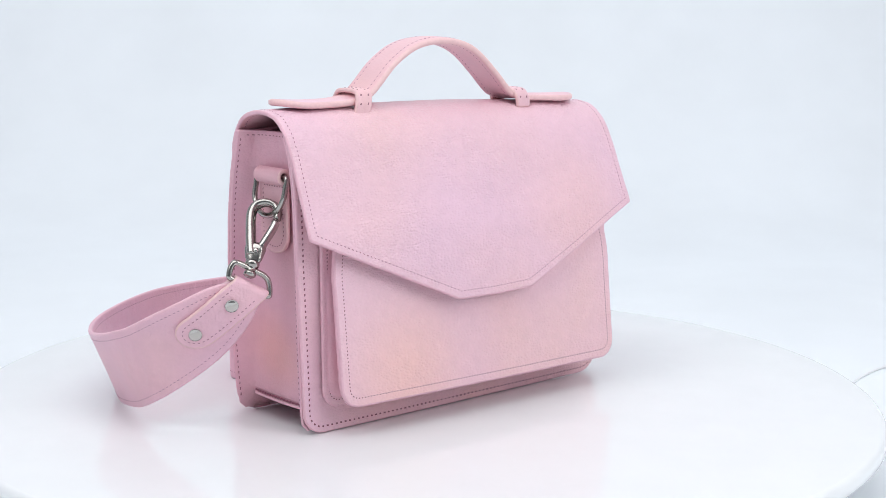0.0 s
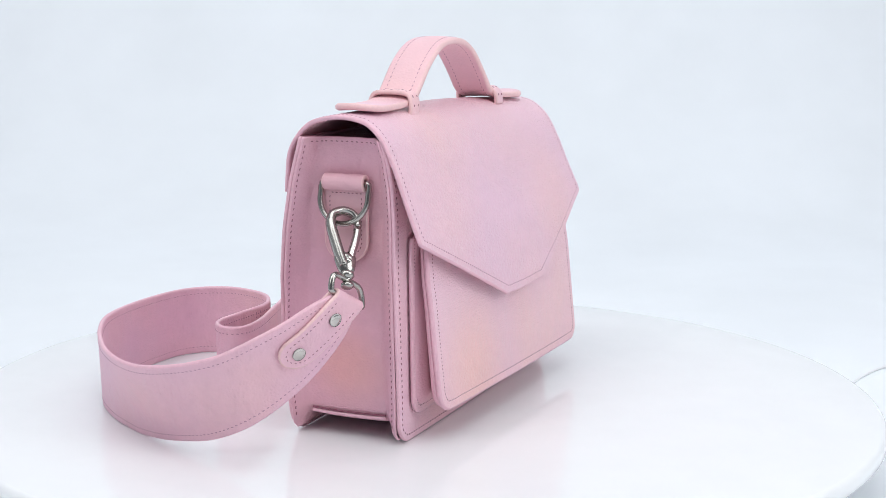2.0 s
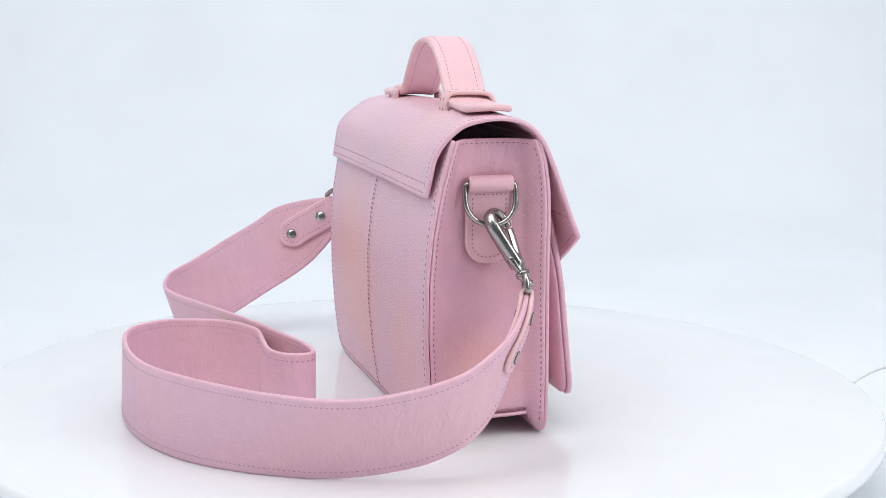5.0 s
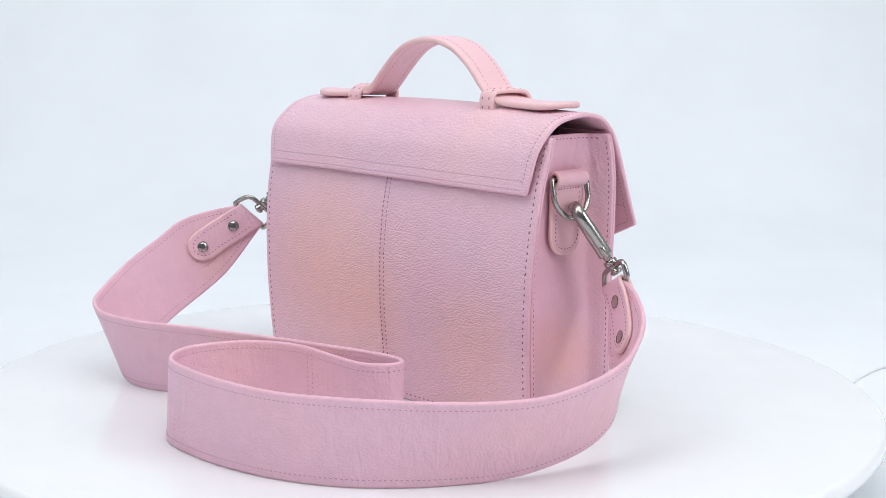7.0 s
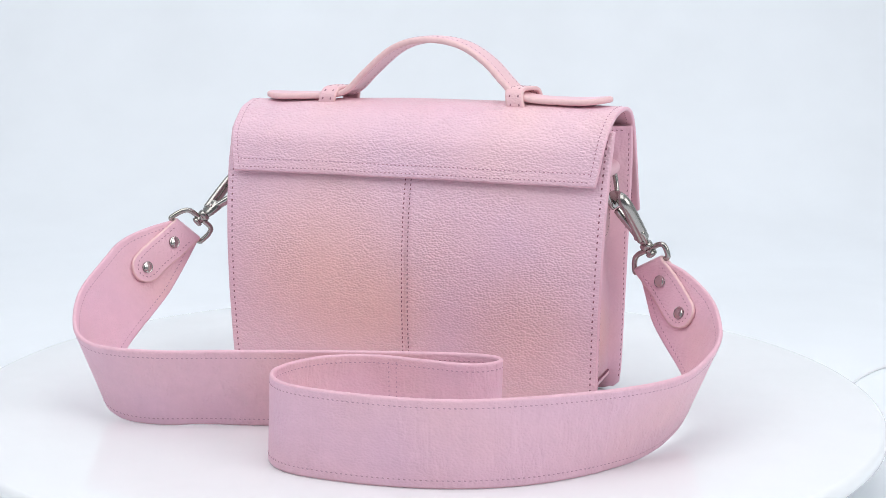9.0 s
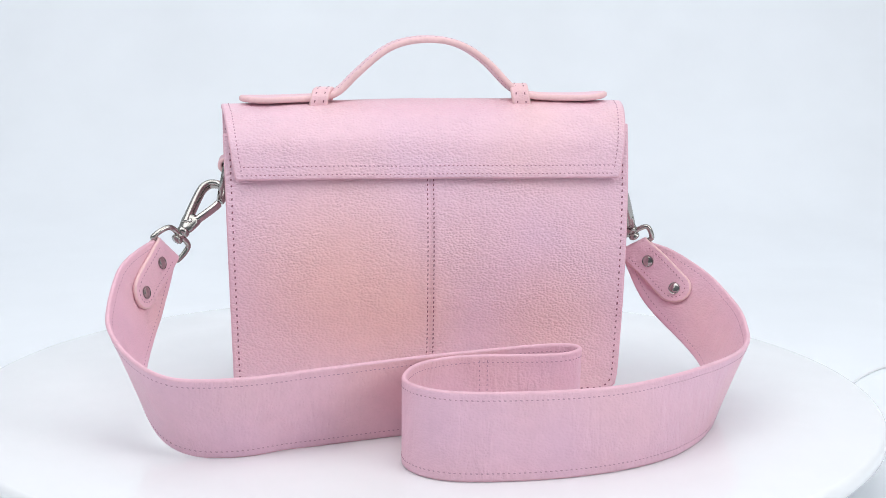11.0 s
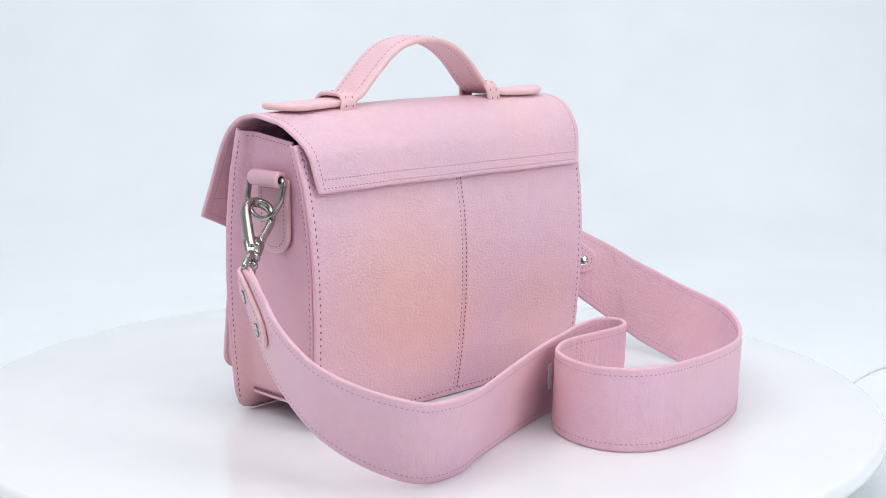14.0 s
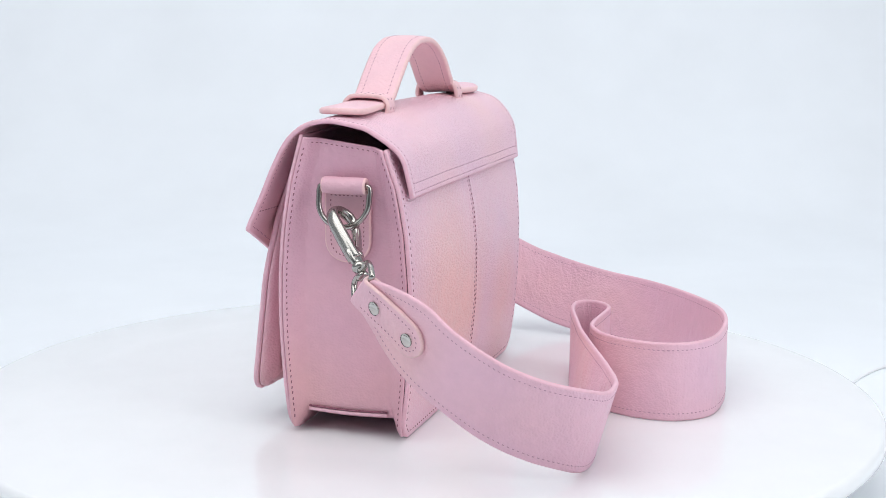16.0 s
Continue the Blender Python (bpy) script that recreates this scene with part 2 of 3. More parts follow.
def tube(name, pts, radius, mat, parent, closed=False, sides=12, flat=1.0, flat_dir=None, label=""):
    """A rounded wire along points; flat squashes it across flat_dir; radius may be a list."""
    pts = [Vector(p) for p in pts]
    n = len(pts)
    verts, faces = [], []
    prev = None
    for k, p in enumerate(pts):
        a = pts[(k - 1) % n] if closed or k else p
        b = pts[(k + 1) % n] if closed or k < n - 1 else p
        d = (b - a).normalized()
        ref = Vector(flat_dir) if flat_dir is not None else (prev if prev is not None else (Vector((0, 0, 1)) if abs(d.z) < 0.9 else Vector((1, 0, 0))))
        u = (ref - d * ref.dot(d)).normalized()
        prev = u
        w = d.cross(u)
        r = radius[k] if isinstance(radius, (list, tuple)) else radius
        for q in range(sides):
            t = 2 * math.pi * q / sides
            verts.append(p + u * math.cos(t) * r * flat + w * math.sin(t) * r)
    for k in range(n if closed else n - 1):
        for q in range(sides):
            faces.append((k * sides + q, k * sides + (q + 1) % sides, ((k + 1) % n) * sides + (q + 1) % sides, ((k + 1) % n) * sides + q))
    if not closed:
        faces += [tuple(range(sides)), tuple((n - 1) * sides + q for q in reversed(range(sides)))]
    return link_mesh(name, verts, faces, [mat], None, parent, label)


def lathe(name, base, axis, profile, mat, parent, sides=24, label=""):
    """A turned solid: profile of (radius, height) along axis from base."""
    axis = Vector(axis).normalized()
    u = axis.orthogonal().normalized()
    w = axis.cross(u)
    verts, faces = [], []
    for r, h in profile:
        for q in range(sides):
            t = 2 * math.pi * q / sides
            verts.append(Vector(base) + axis * h + (u * math.cos(t) + w * math.sin(t)) * max(r, 1e-5))
    for k in range(len(profile) - 1):
        for q in range(sides):
            faces.append((k * sides + q, k * sides + (q + 1) % sides, (k + 1) * sides + (q + 1) % sides, (k + 1) * sides + q))
    faces += [tuple(reversed(range(sides))), tuple((len(profile) - 1) * sides + q for q in range(sides))]
    return link_mesh(name, verts, faces, [mat], None, parent, label)


def smooth_path(pts, per=8, closed=False):
    """Catmull-Rom through the points."""
    pts = [Vector(p) for p in pts]
    n, out = len(pts), []
    for k in range(n if closed else n - 1):
        p0 = pts[(k - 1) % n] if closed or k else pts[0] * 2 - pts[1]
        p1, p2 = pts[k], pts[(k + 1) % n]
        p3 = pts[(k + 2) % n] if closed or k < n - 2 else p2 * 2 - p1
        for q in range(per):
            t = q / per
            out.append(0.5 * (2 * p1 + (p2 - p0) * t + (2 * p0 - 5 * p1 + 4 * p2 - p3) * t * t + (3 * p1 - p0 - 3 * p2 + p3) * t ** 3))
    return out if closed else out + [pts[-1]]


class Rail:
    """Points looked up by the length along them."""

    def __init__(self, pts):
        self.p = pts
        self.s = [0.0]
        for a, b in zip(pts[:-1], pts[1:]):
            self.s.append(self.s[-1] + (b - a).length)
        self.length = self.s[-1]

    def __call__(self, s):
        if s <= 0:
            return self.p[0] + (self.p[0] - self.p[1]).normalized() * -s
        if s >= self.length:
            return self.p[-1] + (self.p[-1] - self.p[-2]).normalized() * (s - self.length)
        k = int(np.searchsorted(self.s, s, side="right")) - 1
        k = min(k, len(self.p) - 2)
        u = (s - self.s[k]) / max(1e-9, self.s[k + 1] - self.s[k])
        return self.p[k].lerp(self.p[k + 1], u)


def table(x, xs, ys):
    return float(np.interp(x, xs, ys))


def ease(x):
    x = min(1.0, max(0.0, x))
    return x * x * (3 - 2 * x)


# ---------------------------------------------------------------- studio set
def build_backdrop():
    """Seamless white paper: a floor that sweeps up into the back wall."""
    prof = [(-3.0, -0.045), (-1.0, -0.045), (0.4, -0.045), (0.75, -0.045)]
    prof += [(0.75 + 0.55 * math.sin(a), -0.045 + 0.55 * (1 - math.cos(a))) for a in np.linspace(0.1, math.pi / 2, 14)]
    prof += [(1.3, 0.9), (1.3, 1.6), (1.3, 2.6)]
    xs = list(np.linspace(-2.6, 2.6, 27))
    verts = [(x, y + 0.012 * noise.noise(Vector((x * 1.3, z * 2.0, 4.0))) * ease((y - 0.5) * 2), z) for y, z in prof for x in xs]
    faces = [(i * 27 + j, i * 27 + j + 1, (i + 1) * 27 + j + 1, (i + 1) * 27 + j) for i in range(len(prof) - 1) for j in range(26)]
    ob = link_mesh("backdrop", verts, faces, [PAPER])
    tagged(ob, "seamless white paper studio backdrop", "backdrop", kind="structure")


def build_reflection_wall():
    """Plain grey wall, unseen, added behind the camera to darken reflections and front light."""
    bm = bmesh.new()
    bmesh.ops.create_cube(bm, size=1.0, matrix=Matrix.Translation((0, -3.06, 1.28)) @ Matrix.Diagonal((5.2, 0.12, 2.65, 1)))
    bmesh.ops.bevel(bm, geom=bm.edges[:], offset=0.004, segments=2, affect="EDGES")
    me = bpy.data.meshes.new("reflection_wall")
    bm.to_mesh(me)
    bm.free()
    me.materials.append(WALL)
    tagged(new("reflection_wall", me), "unseen grey wall added to darken reflections in the metal", "wall", kind="structure")


def build_turntable():
    stand = tagged(new("turntable"), "round white glossy acrylic display turntable under the handbag", "turntable")
    r, e = 0.2795, 0.0042
    prof = [(0.0, -0.012), (r - e, -0.012), (r, -0.012 + e)]
    prof += [(r - e + e * math.cos(a), -e + e * math.sin(a)) for a in np.linspace(0, math.pi / 2, 5)] + [(r * 0.8, 0.0), (r * 0.4, 0.0), (0.0, 0.0)]
    disc = lathe("disc", (0, 0, 0), (0, 0, 1), prof, ACRYLIC, stand, 128, "glossy white acrylic disc")
    lathe("base", (0, 0, -0.045), (0, 0, 1), [(0.0, 0), (0.125, 0), (0.13, 0.004), (0.128, 0.026), (0.12, 0.031), (0.0, 0.031)], PLASTIC, stand, 64)
    return disc


def build_cable():
    pts = smooth_path([(0.131, 0.03, -0.0439), (0.22, 0.075, -0.0439), (0.29, 0.13, -0.0439), (0.3236, 0.1733, -0.0439), (0.3427, 0.2006, -0.0439),
                       (0.3681, 0.2276, -0.0439), (0.42, 0.262, -0.0439), (0.56, 0.31, -0.0439), (0.9, 0.36, -0.0439)], 8)
    tagged(tube("power_cable", pts, 0.0010, CABLE, None), "thin pale grey power cable lying on the backdrop", "cable")


# ---------------------------------------------------------------- handbag
Z_LEVELS = [0.0, 0.027, 0.058, 0.09, 0.115, 0.141, 0.168]
BACK_Y = [0.0252, 0.0285, 0.0305, 0.0305, 0.0286, 0.0242, 0.0168]
FRONT_Y = [-0.0385, -0.0385, -0.0378, -0.0370, -0.0360, -0.0340, -0.0295]
HALF = 0.1155
CENTRE_X = -0.0016


def back_y(z):
    return table(z, Z_LEVELS, BACK_Y)


def front_y(z, x=0.0):
    """The front bellies out towards one side."""
    shoulder = 0.0018 * ease(-x / 0.12) * ease((z - 0.09) / 0.05) * (1 - ease((z - 0.153) / 0.013))
    return table(z, Z_LEVELS, FRONT_Y) - shoulder - 0.0065 * ease(x / 0.12) * math.sin(math.pi * min(1.0, max(0.0, z / 0.166)))


def slump(x, z):
    """The upper rear corner of one side sags a little."""
    return 0.0055 * ease((x - 0.02) / 0.09) * ease((z - 0.13) / 0.035)


def widen(z):
    """The bag is a little wider at its mouth."""
    return 0.0048 * z / 0.166


def rounded_half(z, low, half, r):
    """Half width of a panel whose lower corners are rounded."""
    h = z - low
    return half if h >= r else half - r + math.sqrt(max(0.0, r * r - (r - h) ** 2))


def panel_rows(low, high, half_at, cols=22, count=26, r=0.012, near=0.0009):
    zs = [low + r * (1 - math.cos(a)) for a in np.linspace(0, math.pi / 2, 8)]
    zs += [low + r + (high - near - low - r) * k / count for k in range(1, count + 1)] + [high]
    rows = []
    for z in zs:
        h = half_at(z)
        rows.append([(x, z) for x in spread(-h, h, cols)])
    return rows


def edge_path(low, high, half_at, r, inset, top=False):
    """A line that runs down one side, along the bottom and up the other, inset from the rim."""
    lo = low + inset
    right = [(half_at(z) - inset, z) for z in np.linspace(high, low + r, 40)]
    cx, rr = half_at(low + r) - r, r - inset
    arc = [(cx + rr * math.cos(a), low + r - rr * math.sin(a)) for a in np.linspace(0.1, math.pi / 2, 8)]
    side = right + arc
    bottom = [(x, lo) for x in np.linspace(cx, -cx, 50)]
    return side + bottom[1:-1] + [(-x, z) for x, z in reversed(side)]


def build_body(bag):
    half = lambda z: rounded_half(z, 0.0012, HALF, 0.012) + widen(z)
    F = lambda x, z: Vector((x + CENTRE_X, front_y(z, x) - 0.0012 * math.cos(x * 13), z))
    front = sheet("front_panel", F, panel_rows(0.0012, 0.166, half), 0.0022, [SMOOTH, EDGE], bag)
    stitching(F, [edge_path(0.0012, 0.163, half, 0.012, 0.0029)], 0.0022, front, (1, -1), 0.0031, 0.0011)

    def B(x, z):
        groove = 0.0009 * math.exp(-(x / 0.0012) ** 2) - 0.0005 * math.exp(-((abs(x) - 0.003) / 0.002) ** 2)
        return Vector((x + CENTRE_X, back_y(z) + 0.0022 * math.cos(x * 12.5) * math.sin(math.pi * min(1, z / 0.17)) - groove, z - slump(x, z)))

    rows = []
    for row in panel_rows(0.0012, 0.165, half, 20):
        z, h = row[0][1], row[-1][0]
        xs = sorted(set([x for x, _ in row if abs(x) > 0.008] + [-0.007, -0.005, -0.003, -0.0015, 0.0, 0.0015, 0.003, 0.005, 0.007]))
        rows.append([(x, z) for x in xs])
    back = sheet("back_panel", B, rows, 0.0022, [PEBBLED, EDGE], bag, "pebbled leather back panel with a centre seam")
    stitching(B, [edge_path(0.0012, 0.163, half, 0.012, 0.0029)], 0.0022, back, (1, -1), 0.0038, 0.0010)
    stitching(B, [[(x, z) for z in np.linspace(0.004, 0.137, 50)] for x in (-0.0021, 0.0021)], 0.0022, back, (-1, 1), 0.0028)

    # one long strip that forms both sides and the raised bottom, its edges turned out to the panels' rims
    side, low, r = 0.1090, 0.0118, 0.0045
    path = [Vector((-side, 0, z)) for z in np.linspace(0.165, low + r, 30)]
    path += [Vector((-side + r - r * math.cos(a), 0, low + r - r * math.sin(a))) for a in np.linspace(0.2, math.pi / 2, 7)]
    path += [Vector((x, 0, low)) for x in np.linspace(-side + r, side - r, 20)[1:-1]]
    path += [Vector((-p.x, 0, p.z)) for p in reversed(path[:37])]
    rail = Rail(path)

    def G(s, v):
        p = rail(s)
        yb, yf = back_y(p.z) - 0.0018, front_y(p.z, p.x) + 0.0018
        d = min(v, 1 - v)
        sidewise = ease((p.z - low) / 0.012)
        lip = 1 - ease(d / (0.17 - 0.07 * (1 - sidewise)))
        tuck = (0.0058 if p.x < 0 else 0.0002) * max(0.0, math.sin(math.pi * v)) ** 0.6 * ease((p.z - 0.05) / 0.05)
        wide = ease((abs(p.x) - 0.09) / 0.012)
        soft = 0.0007 * noise.noise(Vector((p.x * 30, v * 3.0, p.z * 38))) * ease(d / 0.1)
        x = p.x + math.copysign(1.0, p.x) * wide * (0.0066 * lip - tuck + widen(p.z) + soft)
        drop = (0.0015 * math.sin(math.pi * v) + 0.0088 * lip) * (1 - sidewise)
        return Vector((x + CENTRE_X, yb + (yf - yb) * v, p.z - drop - slump(p.x, p.z) * (1 - v)))

    ss = [0, 0.001] + list(np.linspace(0.004, rail.length - 0.004, 130)) + [rail.length - 0.001, rail.length]
    vs = [0, 0.012, 0.03, 0.05, 0.07, 0.09, 0.11, 0.13, 0.15, 0.18, 0.24, 0.32, 0.41, 0.5, 0.59, 0.68, 0.76, 0.82, 0.85, 0.87, 0.89, 0.91, 0.93, 0.95, 0.97, 0.988, 1]
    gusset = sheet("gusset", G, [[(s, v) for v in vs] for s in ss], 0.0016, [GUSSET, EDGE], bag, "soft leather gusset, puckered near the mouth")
    stitching(G, [[(s, v) for v in np.linspace(0.05, 0.95, 24)] for s in (0.0019, rail.length - 0.0019)], 0.0016, gusset, (1, -1), 0.0030)
    ends = (np.linspace(0.003, 0.150, 50), np.linspace(rail.length - 0.150, rail.length - 0.003, 50))
    stitching(G, [[(s, v) for s in e] for v in (0.022, 0.978) for e in ends], 0.0016, gusset, (1, -1), 0.0032)
    # painted edge and sewn seam where each side meets the raised bottom
    turn = 0.165 - low - r + 0.0020
    for sign, s0 in ((-1, turn), (1, rail.length - turn)):
        seam = [G(s0, v) + Vector((sign * 0.0012, 0, -0.0006)) for v in np.linspace(0.15, 0.87, 30)]
        tube("bottom_piping", seam, 0.0011, EDGE, gusset, False, 8)
        line = [p + Vector((sign * 0.0004, 0, 0.0017)) for p in seam]
        tube("bottom_seam", line, 0.00055, THREAD, gusset, False, 6)
    # cloth that lines the inside, coloured near black for the shade in there
    def I(s, v):
        p = rail(s)
        return Vector((p.x * 0.955 + CENTRE_X, back_y(p.z) - 0.005 + (front_y(p.z, p.x) - back_y(p.z) + 0.010) * v, p.z + 0.004 if p.z < 0.05 else p.z - 0.006))
    sheet("lining", I, [[(s, v) for v in (0, 0.02, 0.5, 0.98, 1)] for s in np.linspace(0.008, rail.length - 0.008, 40)], 0.001, [LINING, LINING], bag, "fabric lining, coloured near black for the shade inside")


FLAP_PROFILE = [(0.0303, 0.1353), (0.0286, 0.1450), (0.0262, 0.1560), (0.0205, 0.1650), (0.0125, 0.1722), (0.0035, 0.1754), (-0.0060, 0.1768), (-0.0160, 0.1761),
                (-0.0255, 0.1730), (-0.0345, 0.1645), (-0.0415, 0.1510), (-0.0475, 0.1360), (-0.0530, 0.1225), (-0.0575, 0.1115), (-0.0628, 0.0920), (-0.0672, 0.0712)]


def build_flap(bag):
    rail = Rail(smooth_path([(0, y, z) for y, z in FLAP_PROFILE], 8))
    L = rail.length
    corner = L - 0.0425

    def half(s):
        if s > corner:
            return 0.1215 + (0.0280 - 0.1215) * (s - corner) / (L - corner)
        return 0.1130 + (0.1215 - 0.1130) * min(1.0, s / 0.062) ** 0.8

    def F(x, s):
        p = rail(s)
        skew = -0.0042 * (x / 0.12) * min(1.0, max(0.0, -p.y / 0.055))
        crown = 0.0012 * math.cos(x * 12.5) * ease(1 - abs(p.y + 0.008) / 0.04)
        rear = ease(x / 0.12) * ease((p.y + 0.016) / 0.018) * (1 - ease((p.y - 0.014) / 0.016))
        sag = 0.0010 * rear + 0.0020 * ease(x / 0.12) * ease(1 - abs(p.y + 0.008) / 0.05)
        ripple = 0.0006 * noise.noise(Vector((x * 18, s * 22, 1.7)))
        swell = -0.0009 * math.cos(x * 12.5) * ease((-p.y - 0.03) / 0.03)
        lift = 0.0013 * min(1.0, max(0.0, x / 0.03)) * ease((-p.y - 0.045) / 0.015)
        return Vector((x - 0.0015, p.y + skew + swell + ripple - 0.0040 * rear, p.z + crown + ripple - sag + lift))

    ss = sorted(set([0, 0.0012, 0.003, 0.0055, 0.0075, 0.009] + list(np.linspace(0.012, corner - 0.004, 58)) + [corner - 0.001, corner, corner + 0.001]
                    + list(np.linspace(corner + 0.003, L - 0.002, 16)) + [L - 0.0008, L]))
    rows = [[(x, s) for x in spread(-half(s), half(s), 36)] for s in ss]
    under = 1 if normal_at(F, 0.0, corner - 0.012).y > 0 else -1
    faces = [INNER, EDGE, PEBBLED] if under == 1 else [PEBBLED, EDGE, INNER]
    flap = sheet("flap", F, rows, 0.0024, faces, bag, "pebbled pink leather flap with pointed front edge")
    i = 0.0036
    edge = [(half(s) - i, s) for s in np.linspace(i, corner - i * 0.5, 90)]
    tip = (0.0280 - i * 0.45, L - i)
    left = [(-x, s) for x, s in edge]
    front = edge + [tip, (-tip[0], tip[1])] + left[::-1]
    dense = []
    for (a0, b0), (a1, b1) in zip(front[:-1], front[1:]):
        m = max(1, int(max(abs(a1 - a0), abs(b1 - b0)) / 0.004))
        dense += [(a0 + (a1 - a0) * k / m, b0 + (b1 - b0) * k / m) for k in range(m)]
    dense.append(front[-1])
    stitching(F, [dense], 0.0024, flap, (1, -1), 0.0025, 0.0007, thread=PALE_THREAD)
    across = lambda s: [(x, s) for x in np.linspace(-half(s) + i, half(s) - i, 60)]
    stitching(F, [across(corner - 0.012)], 0.0024, flap, (under,))
    stitching(F, [across(0.0020), across(0.0068)], 0.0024, flap, (1, -1), 0.0026, 0.00075, PALE_THREAD)
    return F, rail


def build_pocket(bag):
    low, high, hw, r = 0.0185, 0.144, 0.1033, 0.010
    half = lambda z: rounded_half(z, low, hw, r) - 0.006 * ease((z - 0.085) / 0.04)

    def F(x, z):
        y = -table(z, [0.018, 0.05, 0.08, 0.118, 0.134, 0.146], [0.0625, 0.0588, 0.0555, 0.0495, 0.0440, 0.0395]) - 0.0042 * x / 0.1
        return Vector((x - 0.0019, y - 0.0012 * math.cos(x * 14), z))

    panel = sheet("pocket_front", F, panel_rows(low, high, half, 22, 20, r), 0.0030, [POCKET, EDGE], bag, "flat leather front pocket panel under the flap")
    stitching(F, [edge_path(low, high, half, r, 0.0040)], 0.0030, panel, (1, -1))
    # folded bellows between pocket and body
    inset = 0.001
    path = [Vector((-hw + inset, 0, z)) for z in np.linspace(high - 0.004, low + r, 22)]
    path += [Vector((-hw + r - (r - inset) * math.cos(a), 0, low + r - (r - inset) * math.sin(a))) for a in np.linspace(0.15, math.pi / 2, 7)]
    path += [Vector((x, 0, low + inset)) for x in np.linspace(-hw + r, hw - r, 22)[1:-1]]
    path += [Vector((-p.x, 0, p.z)) for p in reversed(path[:29])]
    rail = Rail(path)

    def G(s, v):
        p = rail(s)
        d = (rail(s + 0.001) - rail(s - 0.001)).normalized()
        inward = Vector((-d.z, 0, d.x))
        if inward.dot(Vector((0, 0, 0.07)) - p) < 0:
            inward = -inward
        fold = 0.0115 * table(v, [0, 0.12, 0.52, 0.86, 1], [0, 0.05, 1.0, 0.08, 0])
        q = p + inward * (fold + (0.006 * ease((p.z - 0.085) / 0.04) if abs(p.x) > 0.09 else 0))
        y0, y1 = F(p.x, p.z).y + 0.0025, front_y(p.z, p.x) - 0.0032
        return Vector((q.x - 0.0019, y0 + (y1 - y0) * v, q.z))

    vs = [0, 0.03, 0.08, 0.14, 0.25, 0.38, 0.48, 0.56, 0.66, 0.78, 0.86, 0.92, 0.97, 1]
    ss = [0, 0.001] + list(np.linspace(0.004, rail.length - 0.004, 90)) + [rail.length - 0.001, rail.length]
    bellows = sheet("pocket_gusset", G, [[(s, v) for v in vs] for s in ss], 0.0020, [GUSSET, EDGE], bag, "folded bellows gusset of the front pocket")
    # flat flange where the bellows are sewn to the body
    H = lambda x, z: Vector((x - 0.0019, front_y(z, x) - 0.0035, z))
    fl = lambda z: rounded_half(z, low - 0.003, hw + 0.0015, r)
    def ring_rows():
        rows = []
        outer = edge_path(low - 0.003, 0.112, fl, r, 0.0)
        inner = edge_path(low - 0.003, 0.112, fl, r, 0.0065)
        for o, q in zip(outer, inner):
            rows.append([(o[0] + (q[0] - o[0]) * u, o[1] + (q[1] - o[1]) * u) for u in (0, 0.15, 0.5, 0.85, 1)])
        return rows
    flange = sheet("pocket_flange", H, ring_rows(), 0.0022, [SMOOTH, EDGE], bag)
    stitching(H, [edge_path(low - 0.003, 0.112, fl, r, 0.0032)], 0.0022, flange, (1, -1))
    # nickel tuck clasp hidden below the flap
    at = -0.036
    P = lambda x, z: Vector((x + at, F(at, z).y - 0.0022, z))
    body = lambda z: rounded_half(z, 0.0815, 0.0075, 0.002)
    clasp = sheet("clasp", P, panel_rows(0.0815, 0.0935, body, 6, 6, 0.002), 0.0034, [POLISHED, POLISHED], bag, "nickel tuck clasp on the pocket front")
    lathe("clasp_knob", (at, F(at, 0.0985).y - 0.0002, 0.0985), (0, -1, -0.12), [(0.0, 0), (0.0032, 0), (0.0034, 0.0012), (0.0022, 0.0030), (0.0, 0.0034)], POLISHED, clasp, 20)
    lathe("clasp_screw", (at, F(at, 0.1050).y - 0.0002, 0.1050), (0, -1, -0.12), [(0.0, 0), (0.0016, 0), (0.0016, 0.0008), (0.0, 0.0012)], POLISHED, clasp, 14)


HANDLE_Y = -0.0110


